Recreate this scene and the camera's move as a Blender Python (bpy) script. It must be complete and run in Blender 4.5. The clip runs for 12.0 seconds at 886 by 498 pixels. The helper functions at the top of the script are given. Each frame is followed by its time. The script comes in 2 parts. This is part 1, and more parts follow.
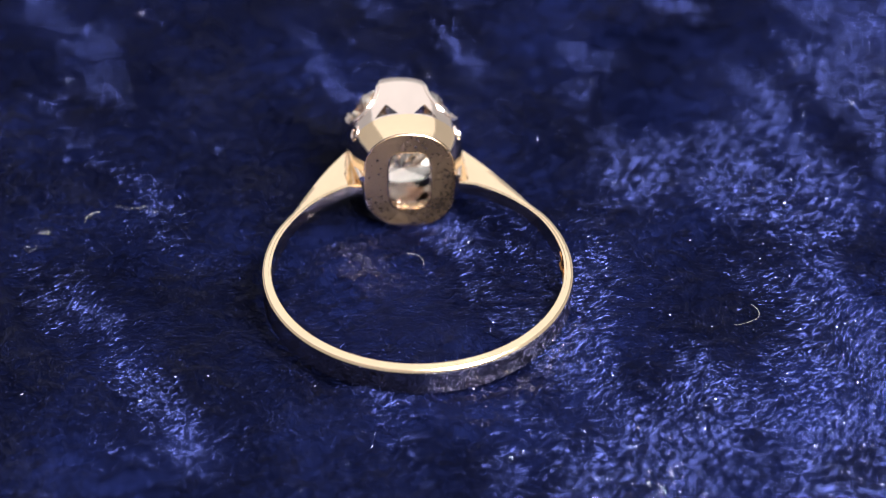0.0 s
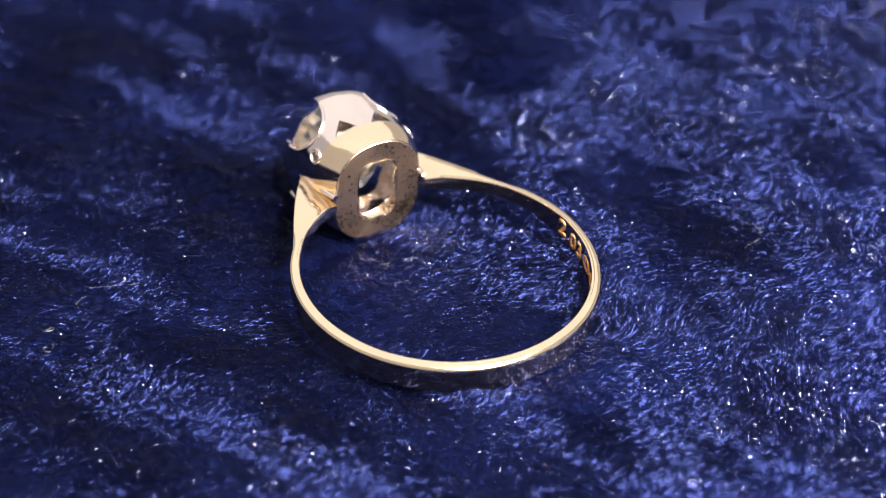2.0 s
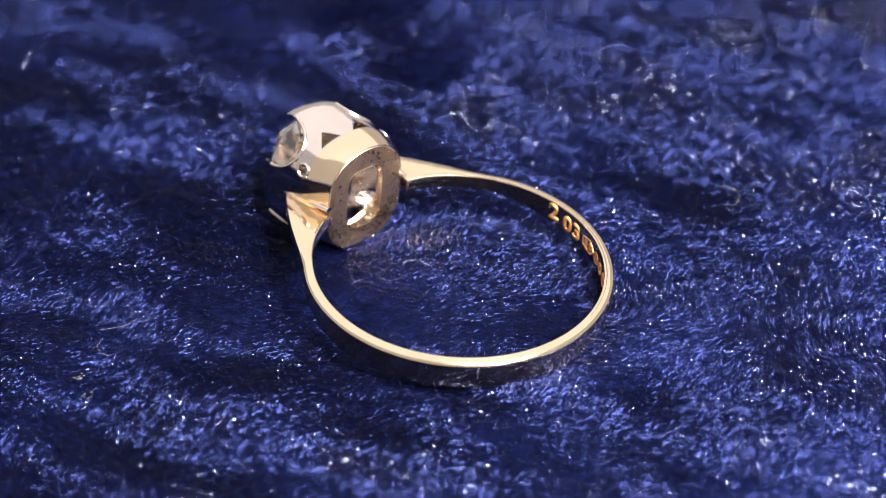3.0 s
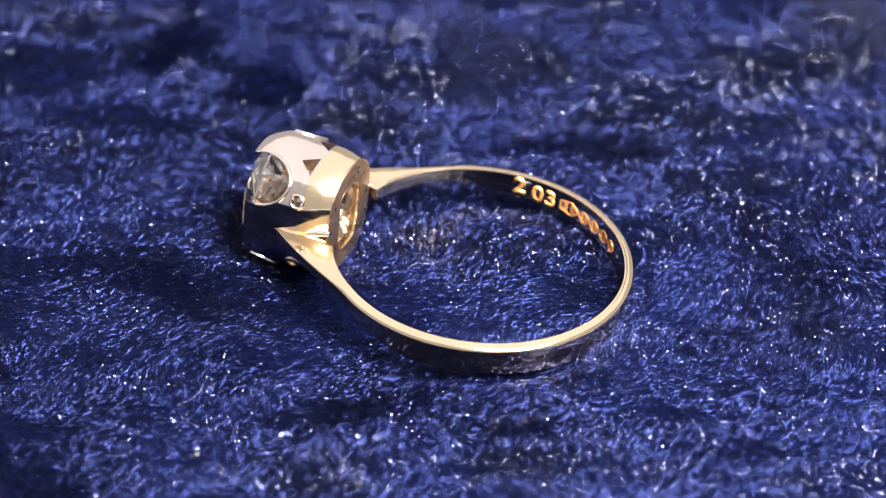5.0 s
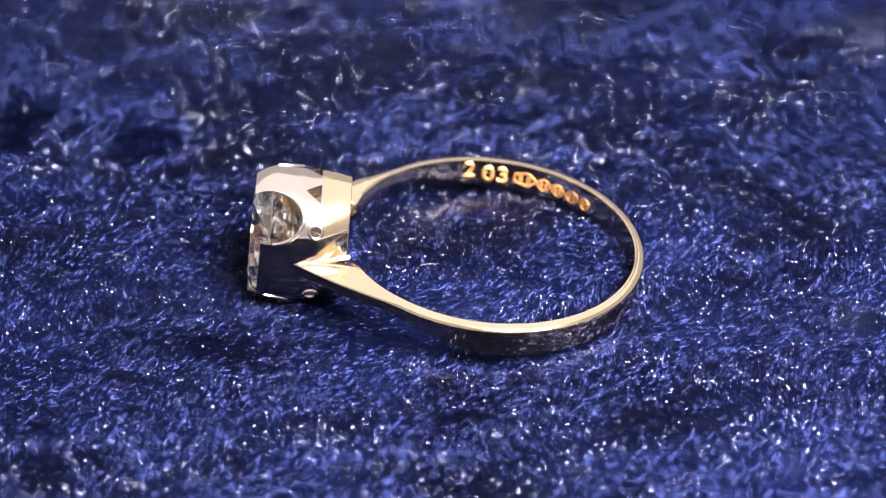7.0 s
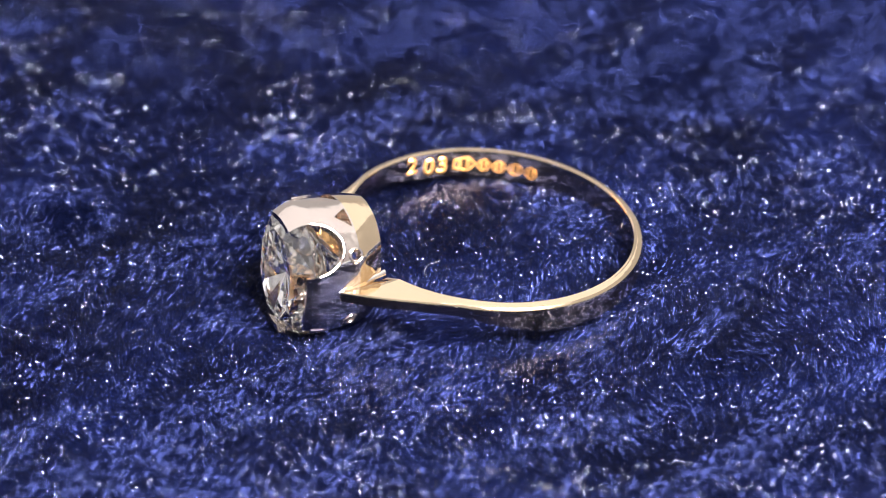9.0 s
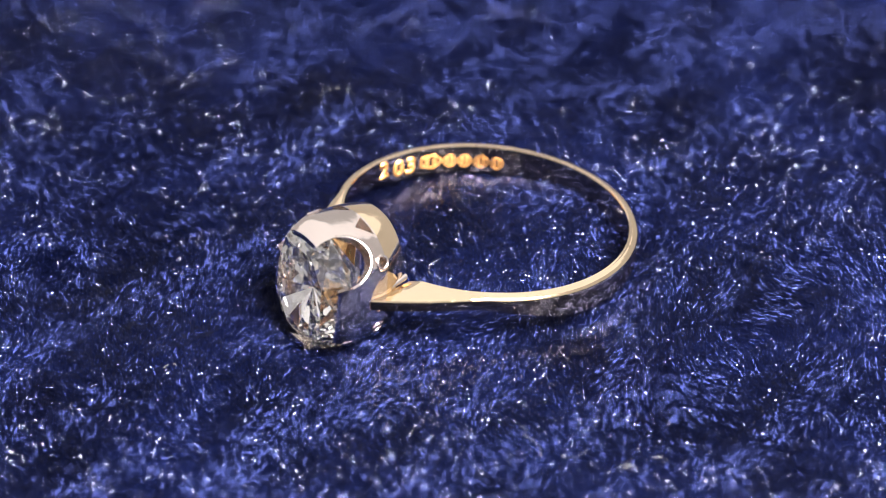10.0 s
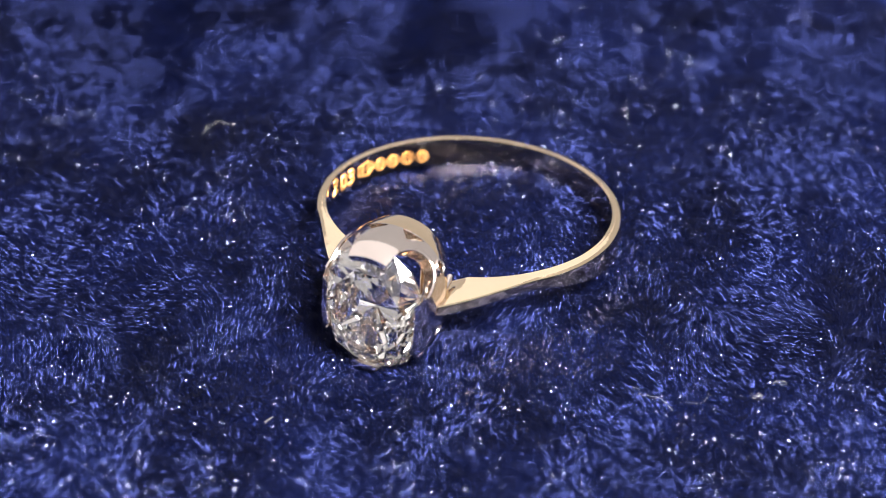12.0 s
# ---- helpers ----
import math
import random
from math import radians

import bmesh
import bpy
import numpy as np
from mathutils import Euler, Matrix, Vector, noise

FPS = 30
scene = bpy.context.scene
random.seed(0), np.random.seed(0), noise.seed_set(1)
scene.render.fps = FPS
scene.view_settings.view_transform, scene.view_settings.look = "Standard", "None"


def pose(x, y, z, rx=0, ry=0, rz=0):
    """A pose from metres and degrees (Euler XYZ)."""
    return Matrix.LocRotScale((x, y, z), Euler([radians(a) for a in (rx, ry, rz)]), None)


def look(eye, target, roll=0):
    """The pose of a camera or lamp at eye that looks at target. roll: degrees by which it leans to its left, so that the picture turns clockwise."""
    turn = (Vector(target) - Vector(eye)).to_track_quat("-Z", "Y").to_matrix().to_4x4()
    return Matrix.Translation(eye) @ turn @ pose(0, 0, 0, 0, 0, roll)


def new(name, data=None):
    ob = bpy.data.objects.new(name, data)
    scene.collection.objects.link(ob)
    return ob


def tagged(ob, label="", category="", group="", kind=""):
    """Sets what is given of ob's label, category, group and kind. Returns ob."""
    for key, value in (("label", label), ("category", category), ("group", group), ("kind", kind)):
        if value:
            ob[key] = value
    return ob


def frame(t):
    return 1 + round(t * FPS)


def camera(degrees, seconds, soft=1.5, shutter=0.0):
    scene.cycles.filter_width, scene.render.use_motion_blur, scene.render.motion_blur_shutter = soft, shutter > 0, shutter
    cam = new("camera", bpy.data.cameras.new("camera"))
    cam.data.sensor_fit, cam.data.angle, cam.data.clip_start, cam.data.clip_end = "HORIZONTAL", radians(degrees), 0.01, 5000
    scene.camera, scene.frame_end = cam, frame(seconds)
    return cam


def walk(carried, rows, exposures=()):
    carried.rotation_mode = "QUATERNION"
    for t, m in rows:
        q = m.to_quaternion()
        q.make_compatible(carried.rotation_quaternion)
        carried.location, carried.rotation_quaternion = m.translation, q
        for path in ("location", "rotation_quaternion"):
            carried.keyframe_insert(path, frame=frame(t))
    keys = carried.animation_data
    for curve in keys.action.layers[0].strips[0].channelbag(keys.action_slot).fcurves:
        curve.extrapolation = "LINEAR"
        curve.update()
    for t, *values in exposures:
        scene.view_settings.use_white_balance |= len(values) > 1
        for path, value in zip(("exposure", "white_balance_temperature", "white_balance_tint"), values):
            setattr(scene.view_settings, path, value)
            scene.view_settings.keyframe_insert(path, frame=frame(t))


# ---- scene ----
MM = 0.001


def theta(t):
    """Turn of the display at t seconds, in degrees."""
    return 12.51 * (t - 5.5) - 0.5 * ((t - 6.0) ** 2 / 36 - 1)


TIMES = [0.5 * k for k in range(25)]

# ---- camera ----
EYE = Vector((0.0, -0.23812, 0.16256))
WAY = Vector((0.0032207, 0.82742, -0.56157))
cam = camera(11.63, 12.0, 0.8)
cam.data.dof.use_dof = True
cam.data.dof.focus_distance = 0.283
cam.data.dof.aperture_fstop = 31.0
walk(cam, [(0.0, look(EYE, EYE + WAY * 0.29)), (12.0, look(EYE, EYE + WAY * 0.29))])

# ---- light ----
scene.cycles.max_bounces = 24
scene.cycles.glossy_bounces = 16
scene.cycles.transmission_bounces = 20
world = bpy.data.worlds.new("studio")
scene.world = world
world.use_nodes = True
bg = world.node_tree.nodes["Background"]
bg.inputs[0].default_value = (0.80, 0.75, 0.73, 1)
bg.inputs[1].default_value = 0.72


def area(name, eye, size, watts, colour):
    d = bpy.data.lights.new(name, "AREA")
    d.shape, d.size, d.energy, d.color = "DISK", size, watts, colour
    ob = new(name, d)
    ob.matrix_world = look(eye, (0, 0, 0))
    return ob


area("key_lamp", Vector((0.090, -0.115, 0.180)), 0.13, 12.3, (1.0, 0.95, 0.88))
area("softbox", Vector((-0.05, 0.33, 0.90)), 2.0, 7.0, (1.0, 0.93, 0.90))


# ---- materials ----
def material(name):
    m = bpy.data.materials.new(name)
    m.use_nodes = True
    t = m.node_tree
    return m, t, t.nodes["Principled BSDF"]


def node(t, kind, **inputs):
    n = t.nodes.new(kind)
    for k, val in inputs.items():
        n.inputs[k].default_value = val
    return n


def ramp(t, source, stops):
    r = t.nodes.new("ShaderNodeValToRGB")
    while len(r.color_ramp.elements) < len(stops):
        r.color_ramp.elements.new(0.5)
    for e, (at, col) in zip(r.color_ramp.elements, stops):
        e.position, e.color = at, (*col, 1)
    t.links.new(source, r.inputs[0])
    return r


def metal(name, colour, rough, grain=0.0, dust=0.03):
    """Polished metal with faint wear: two scales of noise in the gloss and a fine relief."""
    m, t, b = material(name)
    co = t.nodes.new("ShaderNodeTexCoord")
    fine = node(t, "ShaderNodeTexNoise", Scale=4200.0, Detail=5.0)
    wide = node(t, "ShaderNodeTexNoise", Scale=350.0, Detail=3.0)
    for n in (fine, wide):
        t.links.new(co.outputs["Object"], n.inputs["Vector"])
    mix = t.nodes.new("ShaderNodeMath")
    mix.operation = "MULTIPLY"
    t.links.new(fine.outputs[0], mix.inputs[0])
    t.links.new(wide.outputs[0], mix.inputs[1])
    rr = t.nodes.new("ShaderNodeMapRange")
    rr.inputs[1].default_value, rr.inputs[2].default_value = 0.1, 0.4
    rr.inputs[3].default_value, rr.inputs[4].default_value = rough * 0.75, rough * 1.35 + dust
    t.links.new(mix.outputs[0], rr.inputs[0])
    t.links.new(rr.outputs[0], b.inputs["Roughness"])
    tone = ramp(t, wide.outputs[0], [(0.3, [c * 0.93 for c in colour]), (0.7, colour)])
    t.links.new(tone.outputs[0], b.inputs["Base Color"])
    b.inputs["Metallic"].default_value = 1.0
    bump = node(t, "ShaderNodeBump", Strength=0.05 + grain, Distance=0.00002)
    t.links.new(fine.outputs[0], bump.inputs["Height"])
    wave = node(t, "ShaderNodeBump", Strength=0.3, Distance=0.00025)
    t.links.new(wide.outputs[0], wave.inputs["Height"])
    t.links.new(wave.outputs[0], bump.inputs["Normal"])
    t.links.new(bump.outputs[0], b.inputs["Normal"])
    return m


GOLD = metal("yellow_gold", (0.90, 0.72, 0.51), 0.085, 0.0, 0.02)
WHITE_GOLD = metal("white_gold", (0.78, 0.695, 0.655), 0.10, 0.0, 0.02)
BRUSHED = metal("brushed_gold", (0.40, 0.28, 0.19), 0.28, 0.6, 0.0)
STAMP = metal("stamped_gold", (0.72, 0.38, 0.14), 0.48, 0.2)


def gem_material():
    m, t, b = material("old_cut_diamond")
    b.inputs["Base Color"].default_value = (1.0, 0.995, 0.97, 1)
    b.inputs["Roughness"].default_value = 0.0
    b.inputs["IOR"].default_value = 2.4
    b.inputs["Transmission Weight"].default_value = 1.0
    return m


DIAMOND = gem_material()


def velvet_material(name, rough, ior, relief, depth=1.0, tint=(0.35, 0.42, 1.0, 1)):
    m, t, b = material(name)
    co = t.nodes.new("ShaderNodeTexCoord")
    wide = node(t, "ShaderNodeTexNoise", Scale=90.0, Detail=4.0)
    t.links.new(co.outputs["Object"], wide.inputs["Vector"])
    geo = t.nodes.new("ShaderNodeNewGeometry")
    add = t.nodes.new("ShaderNodeMath")
    add.operation = "MULTIPLY_ADD"
    add.inputs[1].default_value = 0.5
    t.links.new(geo.outputs["Random Per Island"], add.inputs[0])
    t.links.new(wide.outputs[0], add.inputs[2])
    tone = ramp(t, add.outputs[0], [(at, [depth * c for c in col]) for at, col in ((0.3, (0.0008, 0.0013, 0.006)), (0.7, (0.0035, 0.0055, 0.030)), (1.0, (0.012, 0.020, 0.115)))])
    t.links.new(tone.outputs[0], b.inputs["Base Color"])
    b.inputs["Roughness"].default_value = rough
    b.inputs["IOR"].default_value = ior
    b.inputs["Specular Tint"].default_value = tint
    grain = node(t, "ShaderNodeTexNoise", Scale=7000.0, Detail=1.0)
    t.links.new(co.outputs["Object"], grain.inputs["Vector"])
    bump = node(t, "ShaderNodeBump", Strength=relief, Distance=0.00003)
    t.links.new(grain.outputs[0], bump.inputs["Height"])
    t.links.new(bump.outputs[0], b.inputs["Normal"])
    return m


VELVET = velvet_material("blue_velvet_pile", 0.20, 1.33, 0.0, 0.065, (0.19, 0.26, 1.0, 1))
BACKING = velvet_material("blue_velvet_backing", 0.9, 1.1, 0.3, 0.25)
GLINT = velvet_material("glossy_fibre_ends", 0.14, 1.85, 0.0, 1.0, (0.66, 0.72, 1.0, 1))


def plain(name, colour, rough):
    m, t, b = material(name)
    n = node(t, "ShaderNodeTexNoise", Scale=40.0, Detail=5.0)
    tone = ramp(t, n.outputs[0], [(0.3, [c * 0.8 for c in colour]), (0.7, colour)])
    t.links.new(tone.outputs[0], b.inputs["Base Color"])
    b.inputs["Roughness"].default_value = rough
    return m


TABLE = plain("grey_table", (0.10, 0.10, 0.11), 0.6)
LINT = plain("pale_lint", (0.26, 0.26, 0.26), 0.7)


# ---- mesh helpers ----
def part(name, bm, mat, parent=None, label="", smooth=None):
    me = bpy.data.meshes.new(name)
    bmesh.ops.recalc_face_normals(bm, faces=bm.faces)
    if smooth is not None:
        for f in bm.faces:
            f.smooth = True
        for e in bm.edges:
            e.smooth = len(e.link_faces) == 2 and e.calc_face_angle(0) < radians(smooth)
    bm.to_mesh(me)
    bm.free()
    me.materials.append(mat)
    ob = new(name, me)
    if parent:
        ob.parent = parent
    if label:
        ob["label"] = label
    return ob


def loft(bm, loops, closed=True, caps=False):
    """Skin through loops of equal count; each loop is closed."""
    rings = [[bm.verts.new(p) for p in lp] for lp in loops]
    n = len(rings[0])
    pairs = list(zip(rings, rings[1:])) + ([(rings[-1], rings[0])] if closed else [])
    for a, b in pairs:
        for i in range(n):
            bm.faces.new((a[i], a[(i + 1) % n], b[(i + 1) % n], b[i]))
    if caps:
        bm.faces.new(rings[0])
        bm.faces.new(rings[-1])
    return rings


def cut(ob, cutters):
    """Take the cutters out of ob, and remove them."""
    for c in cutters:
        md = ob.modifiers.new("cut", "BOOLEAN")
        md.operation, md.object, md.solver = "DIFFERENCE", c, "EXACT"
    dg = bpy.context.evaluated_depsgraph_get()
    me = bpy.data.meshes.new_from_object(ob.evaluated_get(dg))
    ob.modifiers.clear()
    ob.data = me
    bm = bmesh.new()
    bm.from_mesh(me)
    for f in bm.faces:
        f.smooth = True
    for e in bm.edges:
        e.smooth = len(e.link_faces) == 2 and e.calc_face_angle(0) < radians(32)
    bm.to_mesh(me)
    bm.free()
    for c in cutters:
        bpy.data.objects.remove(c)


# ---- table and cloth ----
def table():
    bm = bmesh.new()
    bmesh.ops.create_grid(bm, x_segments=8, y_segments=8, size=0.35)
    r = bmesh.ops.extrude_face_region(bm, geom=bm.faces[:])
    bmesh.ops.translate(bm, verts=[e for e in r["geom"] if isinstance(e, bmesh.types.BMVert)], vec=(0, 0, -0.02))
    ob = part("ground", bm, TABLE)
    ob.location.z = -0.0062
    return tagged(ob, "dark grey matt table top under the cloth", "table", kind="structure")


def swell(x, y):
    """Height of the crushed cloth, in mm, at x, y in mm, with the dent that the ring's head presses."""
    a = noise.noise(Vector((x * 0.055, y * 0.055, 3.1)))
    b = noise.noise(Vector((x * 0.16, y * 0.16, 7.7)))
    dent = math.exp(-((x + 9.6) ** 2 + (y - 2.6) ** 2) / 22.0)
    track = math.exp(-((math.hypot(x - 3.54, y + 2.16) - 10.0) / 1.4) ** 2)
    return (0.8 * a + 0.3 * b) * (1 - 0.6 * dent) * (1 - 0.4 * track) - 0.75 * dent - 0.65 * track * (1 - dent)


# places where the pile has been pressed the other way: x, y, radius in mm
PRESSED = [(-13.4, 21.0, 3.6), (-20.4, 27.0, 3.0), (-22.0, 22.6, 2.0)]


def pressed(x, y):
    u = x + 2.2 * noise.noise(Vector((x * 0.28, y * 0.28, 31.0)))
    v = y + 2.2 * noise.noise(Vector((x * 0.28, y * 0.28, 57.0)))
    return sum(math.exp(-(((u - a) ** 2 + (v - b) ** 2) / r ** 2) ** 1.3) for a, b, r in PRESSED)


PILE_RADIUS = 47.5


def field(step, fn):
    """fn over a square grid of that step in mm, and a bilinear look-up of it."""
    half = 50.0
    k = int(2 * half / step) + 1
    g = np.array([[fn(-half + i * step, -half + j * step) for j in range(k)] for i in range(k)])

    def at(x, y):
        u, v = (x + half) / step, (y + half) / step
        i, j = u.astype(int), v.astype(int)
        a, b = u - i, v - j
        return (g[i, j] * (1 - a) * (1 - b) + g[i + 1, j] * a * (1 - b) + g[i, j + 1] * (1 - a) * b + g[i + 1, j + 1] * a * b)
    return at


LEAN = 46.0          # direction in which the pile lies, degrees, at 5.5 s


def strip(name, pts, mat, parent):
    """One mesh of many separate blades; pts is blades x corners x 3, in mm."""
    n, c = pts.shape[:2]
    me = bpy.data.meshes.new(name)
    me.vertices.add(n * c)
    me.vertices.foreach_set("co", (pts * MM).astype(np.float32).ravel())
    me.loops.add(n * c)
    me.loops.foreach_set("vertex_index", np.arange(n * c, dtype=np.int32))
    me.polygons.add(n)
    me.polygons.foreach_set("loop_start", np.arange(0, n * c, c, dtype=np.int32))
    me.update(calc_edges=True)
    me.materials.append(mat)
    ob = new(name, me)
    ob.parent = parent
    return ob


def cloth():
    top = new("velvet_cloth")
    tagged(top, "crushed navy blue velvet cloth with glinting pile", "cloth")
    n, r = 96, 78.0
    bm = bmesh.new()
    rows = []
    for i in range(n + 1):
        row = []
        for j in range(n + 1):
            x, y = (2 * i / n - 1) * r, (2 * j / n - 1) * r
            row.append(bm.verts.new((x * MM, y * MM, (swell(x, y) - 0.9) * MM)))
        rows.append(row)
    for i in range(n):
        for j in range(n):
            bm.faces.new((rows[i][j], rows[i + 1][j], rows[i + 1][j + 1], rows[i][j + 1]))
    ext = bmesh.ops.extrude_face_region(bm, geom=bm.faces[:])
    for v in ext["geom"]:
        if isinstance(v, bmesh.types.BMVert):
            v.co.z = -0.0061
    part("backing", bm, BACKING, top, smooth=40)

    rng = np.random.default_rng(5)
    count = 2300000
    rad = PILE_RADIUS * np.sqrt(rng.random(count))
    ang = rng.random(count) * 2 * np.pi
    x, y = rad * np.cos(ang), rad * np.sin(ang)
    height = field(0.5, swell)
    tuft = field(0.2, lambda a, b: noise.noise(Vector((a * 0.75, b * 0.75, 41.0))) + 0.6 * noise.noise(Vector((a * 1.7, b * 1.7, 43.0))))
    comb = field(0.25, lambda a, b: noise.noise(Vector((a * 0.9, b * 0.9, 61.0))))
    turn = field(0.5, lambda a, b: 1.5 * noise.noise(Vector((a * 0.05, b * 0.11, 11.0)))
                 + 1.4 * noise.noise(Vector((a * 0.12 + 5, b * 0.3, 2.0))) + 0.2 * noise.noise(Vector((a * 0.7, b * 0.7, 9.0))))
    rise = field(0.5, lambda a, b: 1.0 * noise.noise(Vector((a * 0.09, b * 0.2, 21.0))) + 0.6 * noise.noise(Vector((a * 0.45, b * 0.45, 4.0))))
    dents = field(0.5, pressed)
    p = np.clip(dents(x, y) * rng.uniform(0.6, 1.1, count), 0, 1)
    az = np.radians(LEAN + np.clip(1.9 * (0.83 * x + 0.55 * y + 0.9 * np.minimum(y, 0)), -16, 45)) + 0.95 * turn(x, y) + 0.25 * comb(x, y) - 1.9 * p + rng.normal(0, 0.32, count)
    el = np.clip(np.radians(18) + 0.34 * rise(x, y) + 0.18 * tuft(x, y) + 0.7 * p + rng.normal(0, 0.2, count), 0.03, 1.45)
    length = rng.uniform(0.25, 0.62, count)
    d = np.stack([np.cos(az) * np.cos(el), np.sin(az) * np.cos(el), np.sin(el)], 1)
    side = np.stack([-np.sin(az), np.cos(az), np.zeros(count)], 1)
    up = np.cross(d, side)
    roll = rng.normal(0, 0.9, count)[:, None]
    w = (np.cos(roll) * side + np.sin(roll) * up) * rng.uniform(0.008, 0.017, count)[:, None]
    base = np.stack([x, y, height(x, y) + 0.38 * tuft(x, y) - rng.uniform(0.2, 0.5, count)], 1)
    mid = base + d * (0.55 * length)[:, None]
    sag = d.copy()
    sag[:, 2] -= rng.uniform(0.0, 0.35, count)
    tip = mid + sag * (0.45 * length)[:, None]
    pts = np.stack([base - w, base + w, tip], 1)
    ob = strip("velvet_nap", pts, VELVET, top)
    tagged(ob, "short glossy navy pile brushed in patches", kind="stuff")
    # cut fibre ends that catch the lamp: tiny facets on the tips of some fibres
    k = np.arange(0, count, 9)
    tilt = rng.normal(0, 0.36, (len(k), 2)) + np.array([0.13, -0.30])
    normal = np.array([0, 0, 1.0]) - d[k] * d[k, 2:3]
    normal = normal / np.linalg.norm(normal, axis=1)[:, None] + np.stack([tilt[:, 0], tilt[:, 1], np.zeros(len(k))], 1)
    normal /= np.linalg.norm(normal, axis=1)[:, None]
    e1 = np.cross(normal, d[k])
    e1 /= np.linalg.norm(e1, axis=1)[:, None]
    e2 = np.cross(normal, e1)
    size = (0.009 + 0.026 * rng.random(len(k)) ** 4)[:, None]
    at = tip[k] + np.array([0, 0, 0.10])
    ends = np.stack([at - e1 * size * 1.2, at + e1 * size * 1.2, at + e2 * size * 2.0], 1)
    ob = strip("fibre_end", ends, GLINT, top)
    tagged(ob, "tiny bright cut ends of the pile", kind="stuff")
    return top


# ---- ring: x towards the stone, z along the finger ----
RIDGE, INNER, CREST, BOTTOM = 10.2, 9.52, 0.40, -1.75


def flare(a):
    """Outer radius, in mm, at a degrees from the stone."""
    k = max(0.0, (56.0 - a) / 36.0)
    return RIDGE + 3.3 * k ** 1.7


def shank():
    """Band with a soft crest, whose shoulders widen to a point and dip to the setting in a hollow three-cornered facet."""
    bm = bmesh.new()
    loops = []
    near = [20.0 + 0.35 * i for i in range(26)]
    turn = near + [29.0 + 302.0 * i / 330 for i in range(331)] + [360.0 - a for a in reversed(near)]
    for a in turn:
        e = min(a, 360 - a)
        ro = flare(e)
        k = max(0.0, (56.0 - e) / 36.0)
        q = min(1.0, max(0.0, (95.0 - e) / 50.0))
        low = BOTTOM + 1.1 * q * q * (3 - 2 * q)
        w = ro - INNER
        sec = [(INNER, CREST - 0.10), (INNER + 0.03, CREST - 0.03), (INNER + 0.09, CREST), (INNER + 0.16, CREST - 0.015), (INNER + 0.2 + 0.04 * w, CREST - 0.05),
               (INNER + 0.2 + 0.12 * w, CREST - 0.055), (INNER + 0.5 * w, CREST - 0.07), (INNER + 0.7 * w, CREST - 0.11), (INNER + 0.82 * w, CREST - 0.16),
               (ro - 0.07, CREST - 0.215), (ro - 0.035, CREST - 0.26), (ro - 0.012, CREST - 0.32), (ro, CREST - 0.40), (ro, -0.12),
               (ro - 0.05 * (1 - k), low + 0.12), (ro - 0.15, low), (INNER + 0.12, low), (INNER, low + 0.1)]
        c, s = math.cos(radians(a)), math.sin(radians(a))
        loop = []
        for i, (r, n) in enumerate(sec):
            wide = 6.5 * (1 - (r - INNER) / w)
            if i < 12 and e < 20.0 + wide:
                n -= (0.38 if s > 0 else 0.16) * min(1.0, (20.0 + wide - e) / max(wide, 0.6)) * (1 - 0.7 * (r - INNER) / w)
            f = (r - INNER) / w
            loop.append((r * c * MM, (r * s + k * (0.3 + 0.38 * f - math.copysign(0.8, s) * f)) * MM, n * MM))
        loops.append(loop)
    loft(bm, loops, closed=False, caps=True)
    return bm


def reach(c, s, sharp=9.0):
    """How far the unit chamfered cushion goes in the direction c, s."""
    c, s = abs(c), abs(s)
    return (c ** sharp + s ** sharp + (0.592 * c + 0.716 * s) ** sharp) ** (-1 / sharp)


def outline(hs, hn, mid=(0.35, 0.0), count=128):
    """Cushion with flat sides and four broad corner facets."""
    pts = []
    for i in range(count):
        a = 2 * math.pi * (i + 0.5) / count
        c, s = math.cos(a), math.sin(a)
        q = reach(c, s)
        pts.append((mid[0] + hs * q * c, mid[1] + hn * q * s))
    return pts


def window(hs, hn, power, mid=(0.35, 0.0), count=128):
    """Rounded oblong of the opening in the back plate."""
    pts = []
    for i in range(count):
        a = 2 * math.pi * (i + 0.5) / count
        c, s = math.cos(a), math.sin(a)
        pts.append((mid[0] + hs * math.copysign(abs(c) ** (2 / power), c), mid[1] + hn * math.copysign(abs(s) ** (2 / power), s)))
    return pts


def collet_size(h):
    """Half width, half height and middle of the setting's outside, h mm from the ring's centre."""
    f = math.sin(min(1.0, max(0.0, (h - 9.5) / 2.1)) * math.pi / 2)
    g = min(1.0, max(0.0, (h - 11.5) / 3.0))
    fold = max(0.0, h - 14.0) ** 2 * 0.19
    return 3.1 + 0.68 * f - 0.85 * fold, 4.05 + 0.25 * f + 0.36 * g - fold, (0.35 + 0.1 * (h - 9.5), 0.0)


def shell(h0, h1, wall, steps):
    """Hollow setting between two heights; wall gives its thickness at a height."""
    bm = bmesh.new()
    loops = []
    hs = [h0 + (h1 - h0) * i / steps for i in range(steps + 1)]
    for h in hs:
        a, b, m = collet_size(h)
        loops.append([(h * MM, s * MM, n * MM) for s, n in outline(a, b, m)])
    for h in reversed(hs):
        a, b, m = collet_size(h)
        w = wall(h)
        loops.append([(h * MM, s * MM, n * MM) for s, n in outline(a - w, b - w, m)])
    loft(bm, loops, closed=True)
    return bm


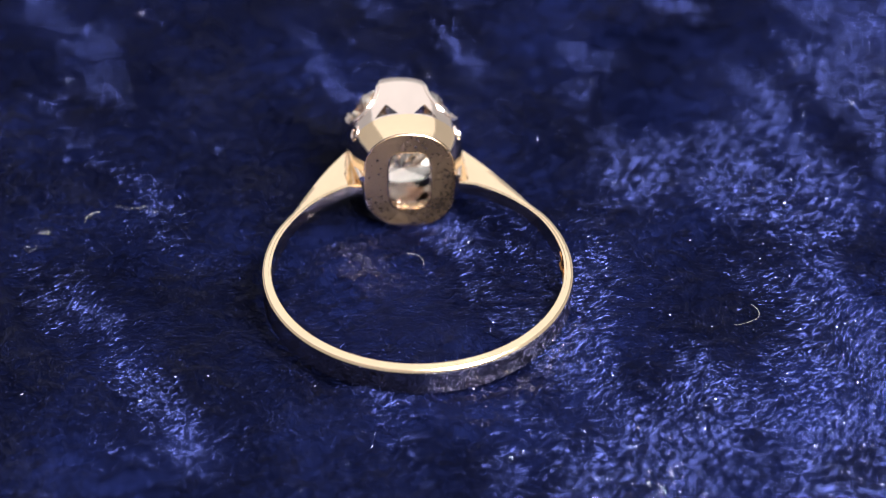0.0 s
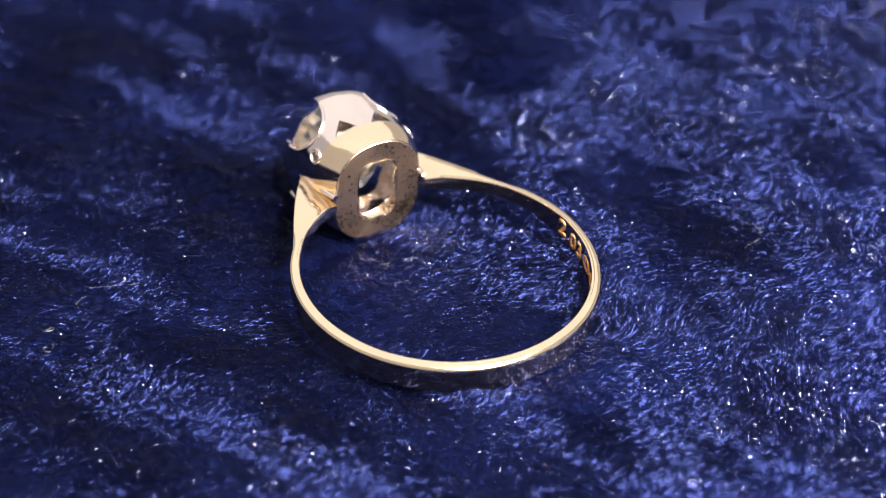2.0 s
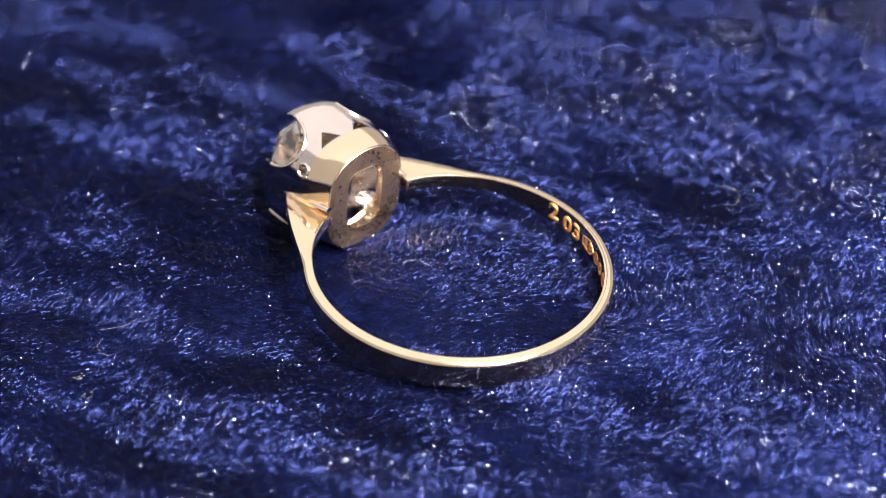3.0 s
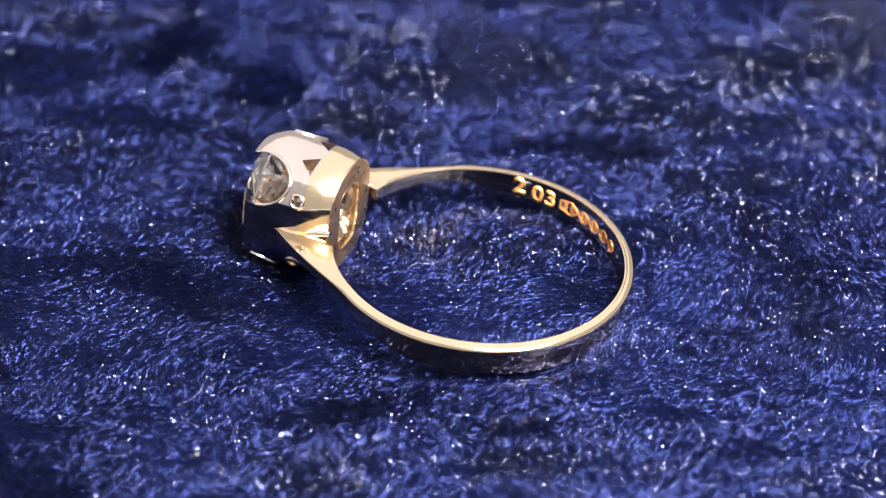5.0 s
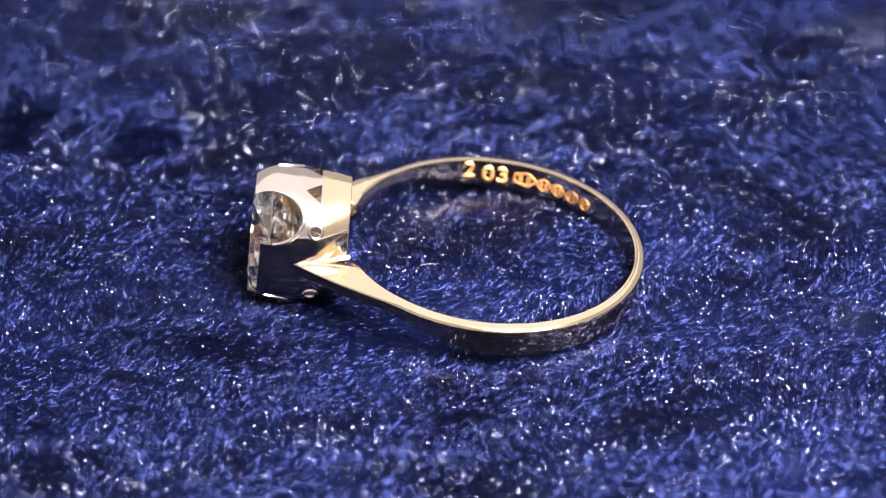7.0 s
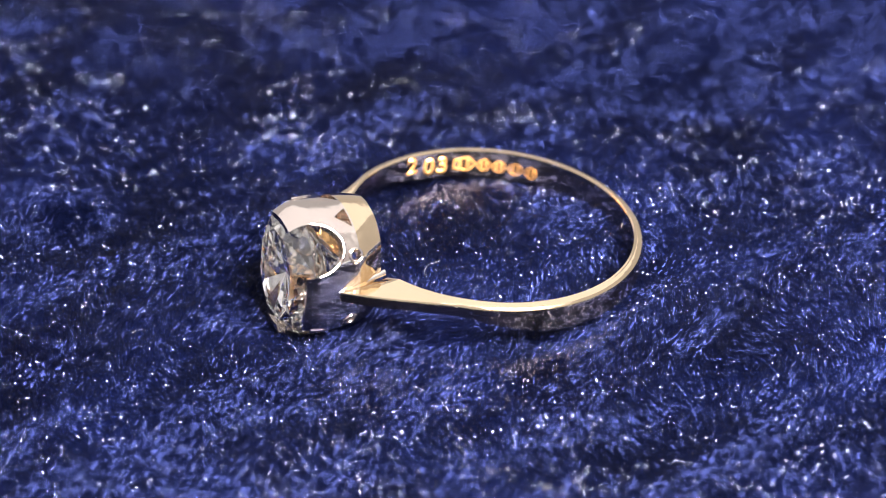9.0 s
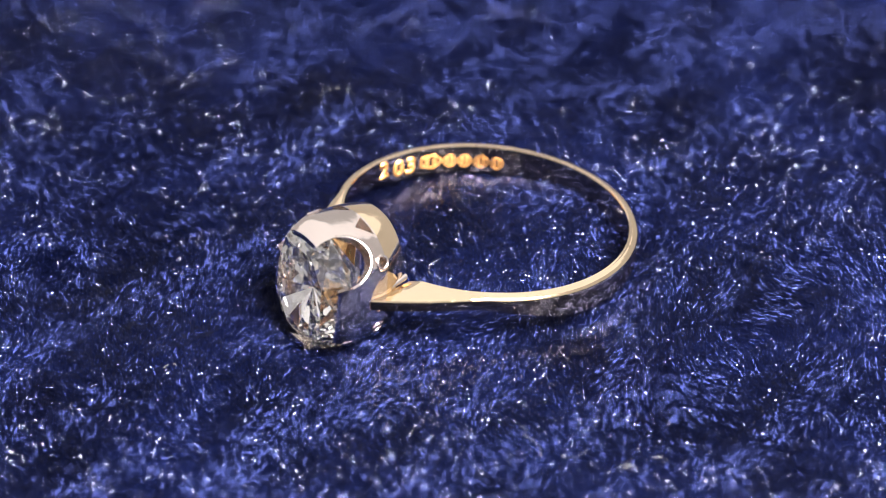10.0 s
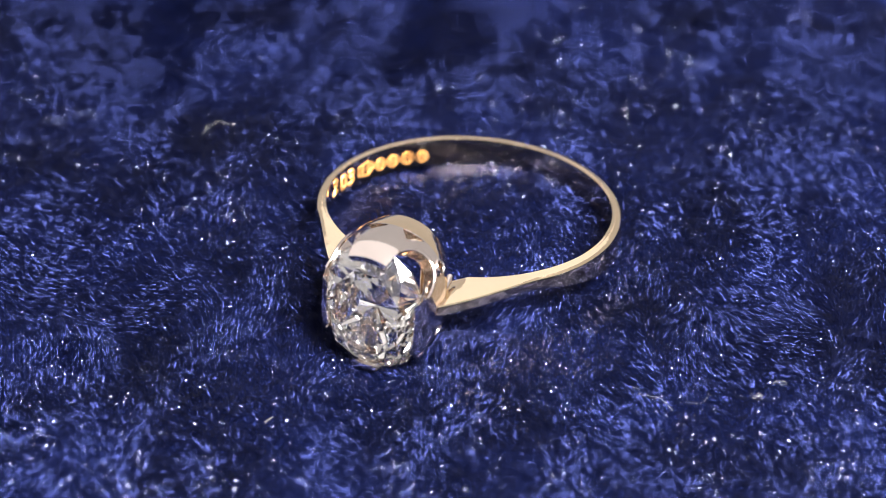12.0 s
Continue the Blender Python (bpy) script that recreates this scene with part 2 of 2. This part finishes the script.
def rod(eye, way, radius, length, count=28, deep=1.0):
    """A cutter: a cylinder from eye along way, in mm, stretched by deep along the head's axis."""
    bm = bmesh.new()
    z = Vector(way).normalized()
    x = Vector((deep, 0, 0))
    y = z.cross(Vector((1, 0, 0)))
    loops = [[(Vector(eye) + z * t + (x * math.cos(2 * math.pi * i / count) + y * math.sin(2 * math.pi * i / count)) * radius) * MM
              for i in range(count)] for t in (0, length)]
    loft(bm, loops, closed=False, caps=True)
    return part("cutter", bm, GOLD)


def prism(points, way, length):
    bm = bmesh.new()
    loops = [[(Vector(p) + Vector(way).normalized() * t) * MM for p in points] for t in (-length / 2, length / 2)]
    loft(bm, loops, closed=False, caps=True)
    return part("cutter", bm, GOLD)


def rim(parent, eye, way, radius, thick, limit, name, deep=1.0):
    """A raised lip round a round opening of the setting, following its curved outside, below the height limit."""
    z = Vector(way).normalized()
    x = Vector((1, 0, 0))
    y = z.cross(x)
    path = []
    for i in range(49):
        q = 2 * math.pi * i / 48
        p0 = Vector(eye) + (x * math.cos(q) * deep + y * math.sin(q)) * radius
        if p0.x > limit:
            continue
        a, b, m = collet_size(p0.x)
        lo, hi = -2.0, 6.0
        for _ in range(30):
            t = (lo + hi) / 2
            p = p0 + z * t
            u, v = (p.y - m[0]) / a, (p.z - m[1]) / b
            d = math.hypot(u, v)
            inside = d < 1e-6 or d < reach(u / d, v / d)
            lo, hi = (t, hi) if inside else (lo, t)
        path.append((q, p0 + z * lo))
    gap = next((i for i in range(1, len(path)) if path[i][0] - path[i - 1][0] > 0.3), 0)
    path = [p for _, p in path[gap:] + path[:gap]]
    bm = bmesh.new()
    loops = []
    for i, p in enumerate(path):
        along = (path[min(i + 1, len(path) - 1)] - path[max(i - 1, 0)]).normalized()
        u = (z - along * z.dot(along)).normalized()
        v = along.cross(u)
        loops.append([(p + (u * math.cos(c) + v * math.sin(c)) * thick) * MM for c in [2 * math.pi * k / 8 for k in range(8)]])
    loft(bm, loops, closed=False, caps=True)
    return part(name, bm, WHITE_GOLD, parent, smooth=70)


SEAM = 11.3


def scallop(sy, sz):
    """Middle, direction and radius of the round opening at one corner of the gallery."""
    if sz > 0:
        return (14.6, 0.8 + sy * 1.6, 2.0), (0, sy * 0.75, 0.66), 1.75
    return (14.8, 0.8 + sy * 1.35, -2.4), (0, sy * 0.62, -0.78), 1.5



def stone():
    """Cushion brilliant: table, crown, girdle and pavilion facets."""
    bm = bmesh.new()
    hs, hn, mid = 3.45, 4.3, (0.88, 0.0)

    def loop(h, k, count, off, power=None):
        out = []
        for i in range(count):
            a = 2 * math.pi * (i + off) / count
            c, s = math.cos(a), math.sin(a)
            q = (abs(c) ** power + abs(s) ** power) ** (-1 / power) if power else reach(c, s)
            out.append(bm.verts.new((h * MM, (mid[0] + hs * k * q * c) * MM, (mid[1] + hn * k * q * s) * MM)))
        return out
    tab = loop(15.8, 0.72, 8, 0.5, 2.3)
    star = loop(15.35, 0.87, 8, 0.0, 2.6)
    gu = loop(14.62, 1.0, 16, 0.0)
    gl = loop(14.5, 1.0, 16, 0.0)
    pav = loop(13.55, 0.76, 16, 0.5, 2.6)
    cul = bm.verts.new((11.0 * MM, mid[0] * MM, -0.1 * MM))
    F = bm.faces.new
    F(tab)
    for i in range(8):
        j = (i + 1) % 8
        F((tab[i], star[j], tab[j]))
        F((tab[i], gu[(2 * i + 1) % 16], star[j]))
        F((tab[i], star[i], gu[(2 * i + 1) % 16]))
        F((star[j], gu[(2 * i + 1) % 16], gu[(2 * i + 2) % 16]))
        F((star[i], gu[2 * i], gu[(2 * i + 1) % 16]))
    for i in range(16):
        j = (i + 1) % 16
        F((gu[i], gu[j], gl[j], gl[i]))
        F((gl[i], gl[j], pav[i]))
        F((gl[j], pav[j], pav[i]))
        F((pav[i], pav[j], cul))
    return bm


def on_wall(x, y, start, lift):
    """A point of the inner wall: x mm along it from the angle start, y mm from its foot line, lift mm proud."""
    a = radians(start) - x / INNER
    r = INNER - lift
    return Vector((r * math.cos(a), r * math.sin(a), y)) * MM


def glyph(char, height):
    """Outline of a character as flat triangles in mm, from the built-in font."""
    cu = bpy.data.curves.new("glyph", "FONT")
    cu.body, cu.size, cu.resolution_u = char, height / 0.7, 4
    cu.offset = 0.055
    ob = bpy.data.objects.new("glyph", cu)
    scene.collection.objects.link(ob)
    me = bpy.data.meshes.new_from_object(ob.evaluated_get(bpy.context.evaluated_depsgraph_get()))
    bpy.data.objects.remove(ob)
    return me


def stamp(name, bm, start, foot, lift, parent, label):
    """Bend flat work in mm onto the inner wall, with a little thickness."""
    bmesh.ops.triangulate(bm, faces=bm.faces[:])
    ext = bmesh.ops.extrude_face_region(bm, geom=bm.faces[:])
    for v in ext["geom"]:
        if isinstance(v, bmesh.types.BMVert):
            v.co.z += lift + 0.02
    for v in bm.verts:
        v.co = on_wall(v.co.x, foot + v.co.y, start, v.co.z - 0.02)
    return part(name, bm, STAMP, parent, label)


def hallmarks(top):
    for char, start, foot in (("2", -79.0, -1.0), ("0", -86.9, -1.28), ("3", -92.8, -1.3)):
        me = glyph(char, 1.18)
        bm = bmesh.new()
        bm.from_mesh(me)
        stamp("stamped_numeral", bm, start, foot, 0.02, top, "stamped numeral " + char)
    # worn assay stamps: a shield and four cartouches, with the marks in them as bars
    for start, w, h, pts in ((-99.6, 1.65, 1.05, 5), (-110.0, 0.95, 0.9, 12), (-116.3, 0.95, 0.9, 12), (-122.8, 1.05, 0.9, 8), (-129.8, 0.9, 0.9, 4)):
        foot = -0.72 + 0.006 * (start + 99)
        bm = bmesh.new()
        outer, inner = [], []
        for i in range(pts * 3):
            q = 2 * math.pi * i / (pts * 3)
            wob = 1 + (0.10 * math.cos(5 * q) if pts == 5 else 0.03 * math.cos(4 * q))
            for ring_of, scale in ((outer, 1.0), (inner, 0.8)):
                ring_of.append(bm.verts.new((w / 2 + w / 2 * scale * wob * math.cos(q), h / 2 * scale * wob * math.sin(q), 0)))
        n = len(outer)
        for i in range(n):
            bm.faces.new((outer[i], outer[(i + 1) % n], inner[(i + 1) % n], inner[i]))
        for k in (-0.17, 0.17):
            c = w / 2 + k * w
            v = [bm.verts.new((c + a * 0.09 * w, b * 0.24 * h, 0)) for a, b in ((-1, -1), (1, -1), (1, 1), (-1, 1))]
            bm.faces.new(v)
        stamp("assay_stamp", bm, start, foot, 0.02, top, "worn stamped assay mark")


def ring():
    top = new("ring")
    tagged(top, "polished yellow gold solitaire ring with a cushion-cut diamond", "ring")
    part("shank", shank(), GOLD, top, smooth=22)
    part("collet_base", shell(9.5, SEAM, lambda h: 0.7, 10), GOLD, top, smooth=40)
    crown = part("claw_gallery", shell(SEAM + 0.004, 15.7, lambda h: 0.36 + 0.5 * min(1.0, max(0.0, (14.2 - h) / 0.8)), 24), WHITE_GOLD, top,
                 "white gold gallery with scalloped claws", smooth=40)
    cuts = []
    for sy in (-1, 1):
        e = 0.85 + sy * 2.3
        cuts.append(prism([(15.12, e, 0), (17, e, 0), (17, e + sy * 3.7, 0), (15.12, e + sy * 3.7, 0)], (0, 0, 1), 6.4))
        for sz in (-1, 1):
            cuts.append(rod(*scallop(sy, sz), 6.0, 48, 1.25))
            cuts.append(rod((11.62, 0.5 + sy * 1.95, sz * 1.3), (0, sy * 0.8, sz * 0.6), 0.36, 6.0, 20))
            p = 0.55 + 1.3 * sy
            cuts.append(prism([(11.42, p + 0.78, sz * 4), (11.42, p - 0.78, sz * 4), (12.2, p - 0.16, sz * 4), (12.42, p + 0.03, sz * 4), (12.2, p + 0.22, sz * 4)], (0, 0, 1), 3.0))
    cut(crown, cuts)
    bm = bmesh.new()
    loops = [[(h * MM, s * MM, n * MM) for s, n in outline(a, b)] for h, a, b in ((9.46, 3.0, 3.94), (9.54, 3.07, 4.02), (9.8, 2.8, 3.7))]
    loops += [[(h * MM, s * MM, n * MM) for s, n in window(a, b, 4.0)] for h, a, b in ((9.8, 1.45, 2.4), (9.46, 1.45, 2.4))]
    loft(bm, loops, closed=True)
    plate = part("base_plate", bm, BRUSHED, top, "brushed rose-toned back plate with an open window", smooth=40)
    bm = bmesh.new()
    loops = [[(h * MM, s * MM, n * MM) for s, n in window(1.45 + d, 2.4 + d, 4.0)]
             for h, d in ((9.45, 0.035), (9.43, 0.0), (9.45, -0.05), (9.62, -0.09), (9.95, -0.09), (9.95, 0.0), (9.6, 0.03))]
    loft(bm, loops, closed=True)
    part("window_rim", bm, GOLD, plate, "polished edge of the open window", smooth=50)
    for sy in (-1, 1):
        for sz in (-1, 1):
            rim(crown, *scallop(sy, sz), 0.13, 14.6, "claw_lip", 1.25)
            rim(crown, (11.62, 0.5 + sy * 1.95, sz * 1.3), (0, sy * 0.8, sz * 0.6), 0.42, 0.12, 99, "hole_rim")
    for sy in (-1, 1):
        bm = bmesh.new()
        a, b = Vector((9.25, 0.33 + sy * 3.2, 0.44)), Vector((12.85, 0.68 + sy * 3.78, 0.12))
        loops = []
        for i in range(13):
            k = i / 12
            r = 0.20 * (1 - k ** 3) + 0.02
            m = a.lerp(b, k)
            loops.append([(m + Vector((0, math.cos(q) * r, math.sin(q) * r * 0.9))) * MM for q in [2 * math.pi * u / 10 for u in range(10)]])
        loft(bm, loops, closed=False, caps=True)
        bead = part("shoulder_bead", bm, WHITE_GOLD, top, smooth=50)
        bm = bmesh.new()
        bmesh.ops.create_icosphere(bm, subdivisions=2, radius=0.2 * MM, matrix=Matrix.Translation(a.lerp(b, 0.6) * MM + Vector((0, 0, 0.16 * MM))))
        part("pin", bm, BRUSHED, bead, "dark worn solder pin", smooth=80)
    hallmarks(top)
    part("diamond", stone(), DIAMOND, top, "clear slightly warm cushion brilliant diamond")
    return top


C = Vector((3.5395, -2.16, 1.9334)) * MM
H = Vector((-0.93553, 0.34036, 0.09453))
S = Vector((-0.34189, -0.93974, 0.0))
RING_AT = Matrix.Translation(C) @ Matrix((H, S, H.cross(S))).transposed().to_4x4()

def lint(x, y, span, turns, rise, seed, az):
    """A fine pale thread lying on the pile, curled; x, y and span in mm."""
    rng = random.Random(seed)
    bm = bmesh.new()
    p, head, loops = Vector((0, 0, 0.05)), radians(az), []
    n = 26
    bend = [rng.uniform(-1, 1) for _ in range(5)]
    for i in range(n):
        k = i / (n - 1)
        head += (turns * 2 * math.pi / n) + 0.13 * bend[int(k * 4.99)]
        p = p + Vector((math.cos(head), math.sin(head), rise * math.cos(k * 9 + seed) / 2)) * span / n * 1.2
        side = Vector((-math.sin(head), math.cos(head), 0))
        r = 0.0035
        loops.append([(p + side * r * math.cos(q) + Vector((0, 0, 1)) * r * math.sin(q)) * MM for q in (0, 2.1, 4.2)])
    loft(bm, loops, closed=False, caps=True)
    ob = part("lint_thread", bm, LINT, smooth=80)
    tagged(ob, "fine curled white lint thread on blue velvet", "lint", "lint threads on the cloth")
    return ob, Matrix.Translation((x * MM, y * MM, (swell(x, y) + 0.1) * MM))


table()
the_cloth = cloth()
the_ring = ring()
threads = [lint(*row) for row in ((-12.3, -23.3, 1.6, 1.3, 0.5, 1, 40), (-12.1, -23.0, 1.1, -0.9, 0.6, 2, 160), (0.6, -0.6, 1.9, 0.30, 0.3, 3, 160),
                                  (-14.4, -17.7, 2.4, 0.5, 0.3, 4, 20), (14.2, 15.6, 3.0, 0.12, 0.3, 5, 62), (-10.8, -24.2, 1.5, 0.9, 0.5, 6, 200),
                                  (-13.4, -18.4, 1.8, 0.5, 0.3, 7, 250), (-18.8, 6.9, 0.9, 0.3, 0.2, 8, 100), (-12.6, -15.6, 0.8, 0.4, 0.3, 9, 10))]


def motions():
    walk(the_cloth, [(t, pose(0, 0, 0, 0, 0, theta(t))) for t in TIMES])
    walk(the_ring, [(t, pose(0, 0, 0, 0, 0, theta(t)) @ RING_AT) for t in TIMES])
    for thread, at in threads:
        walk(thread, [(t, pose(0, 0, 0, 0, 0, theta(t)) @ at) for t in TIMES])


motions()
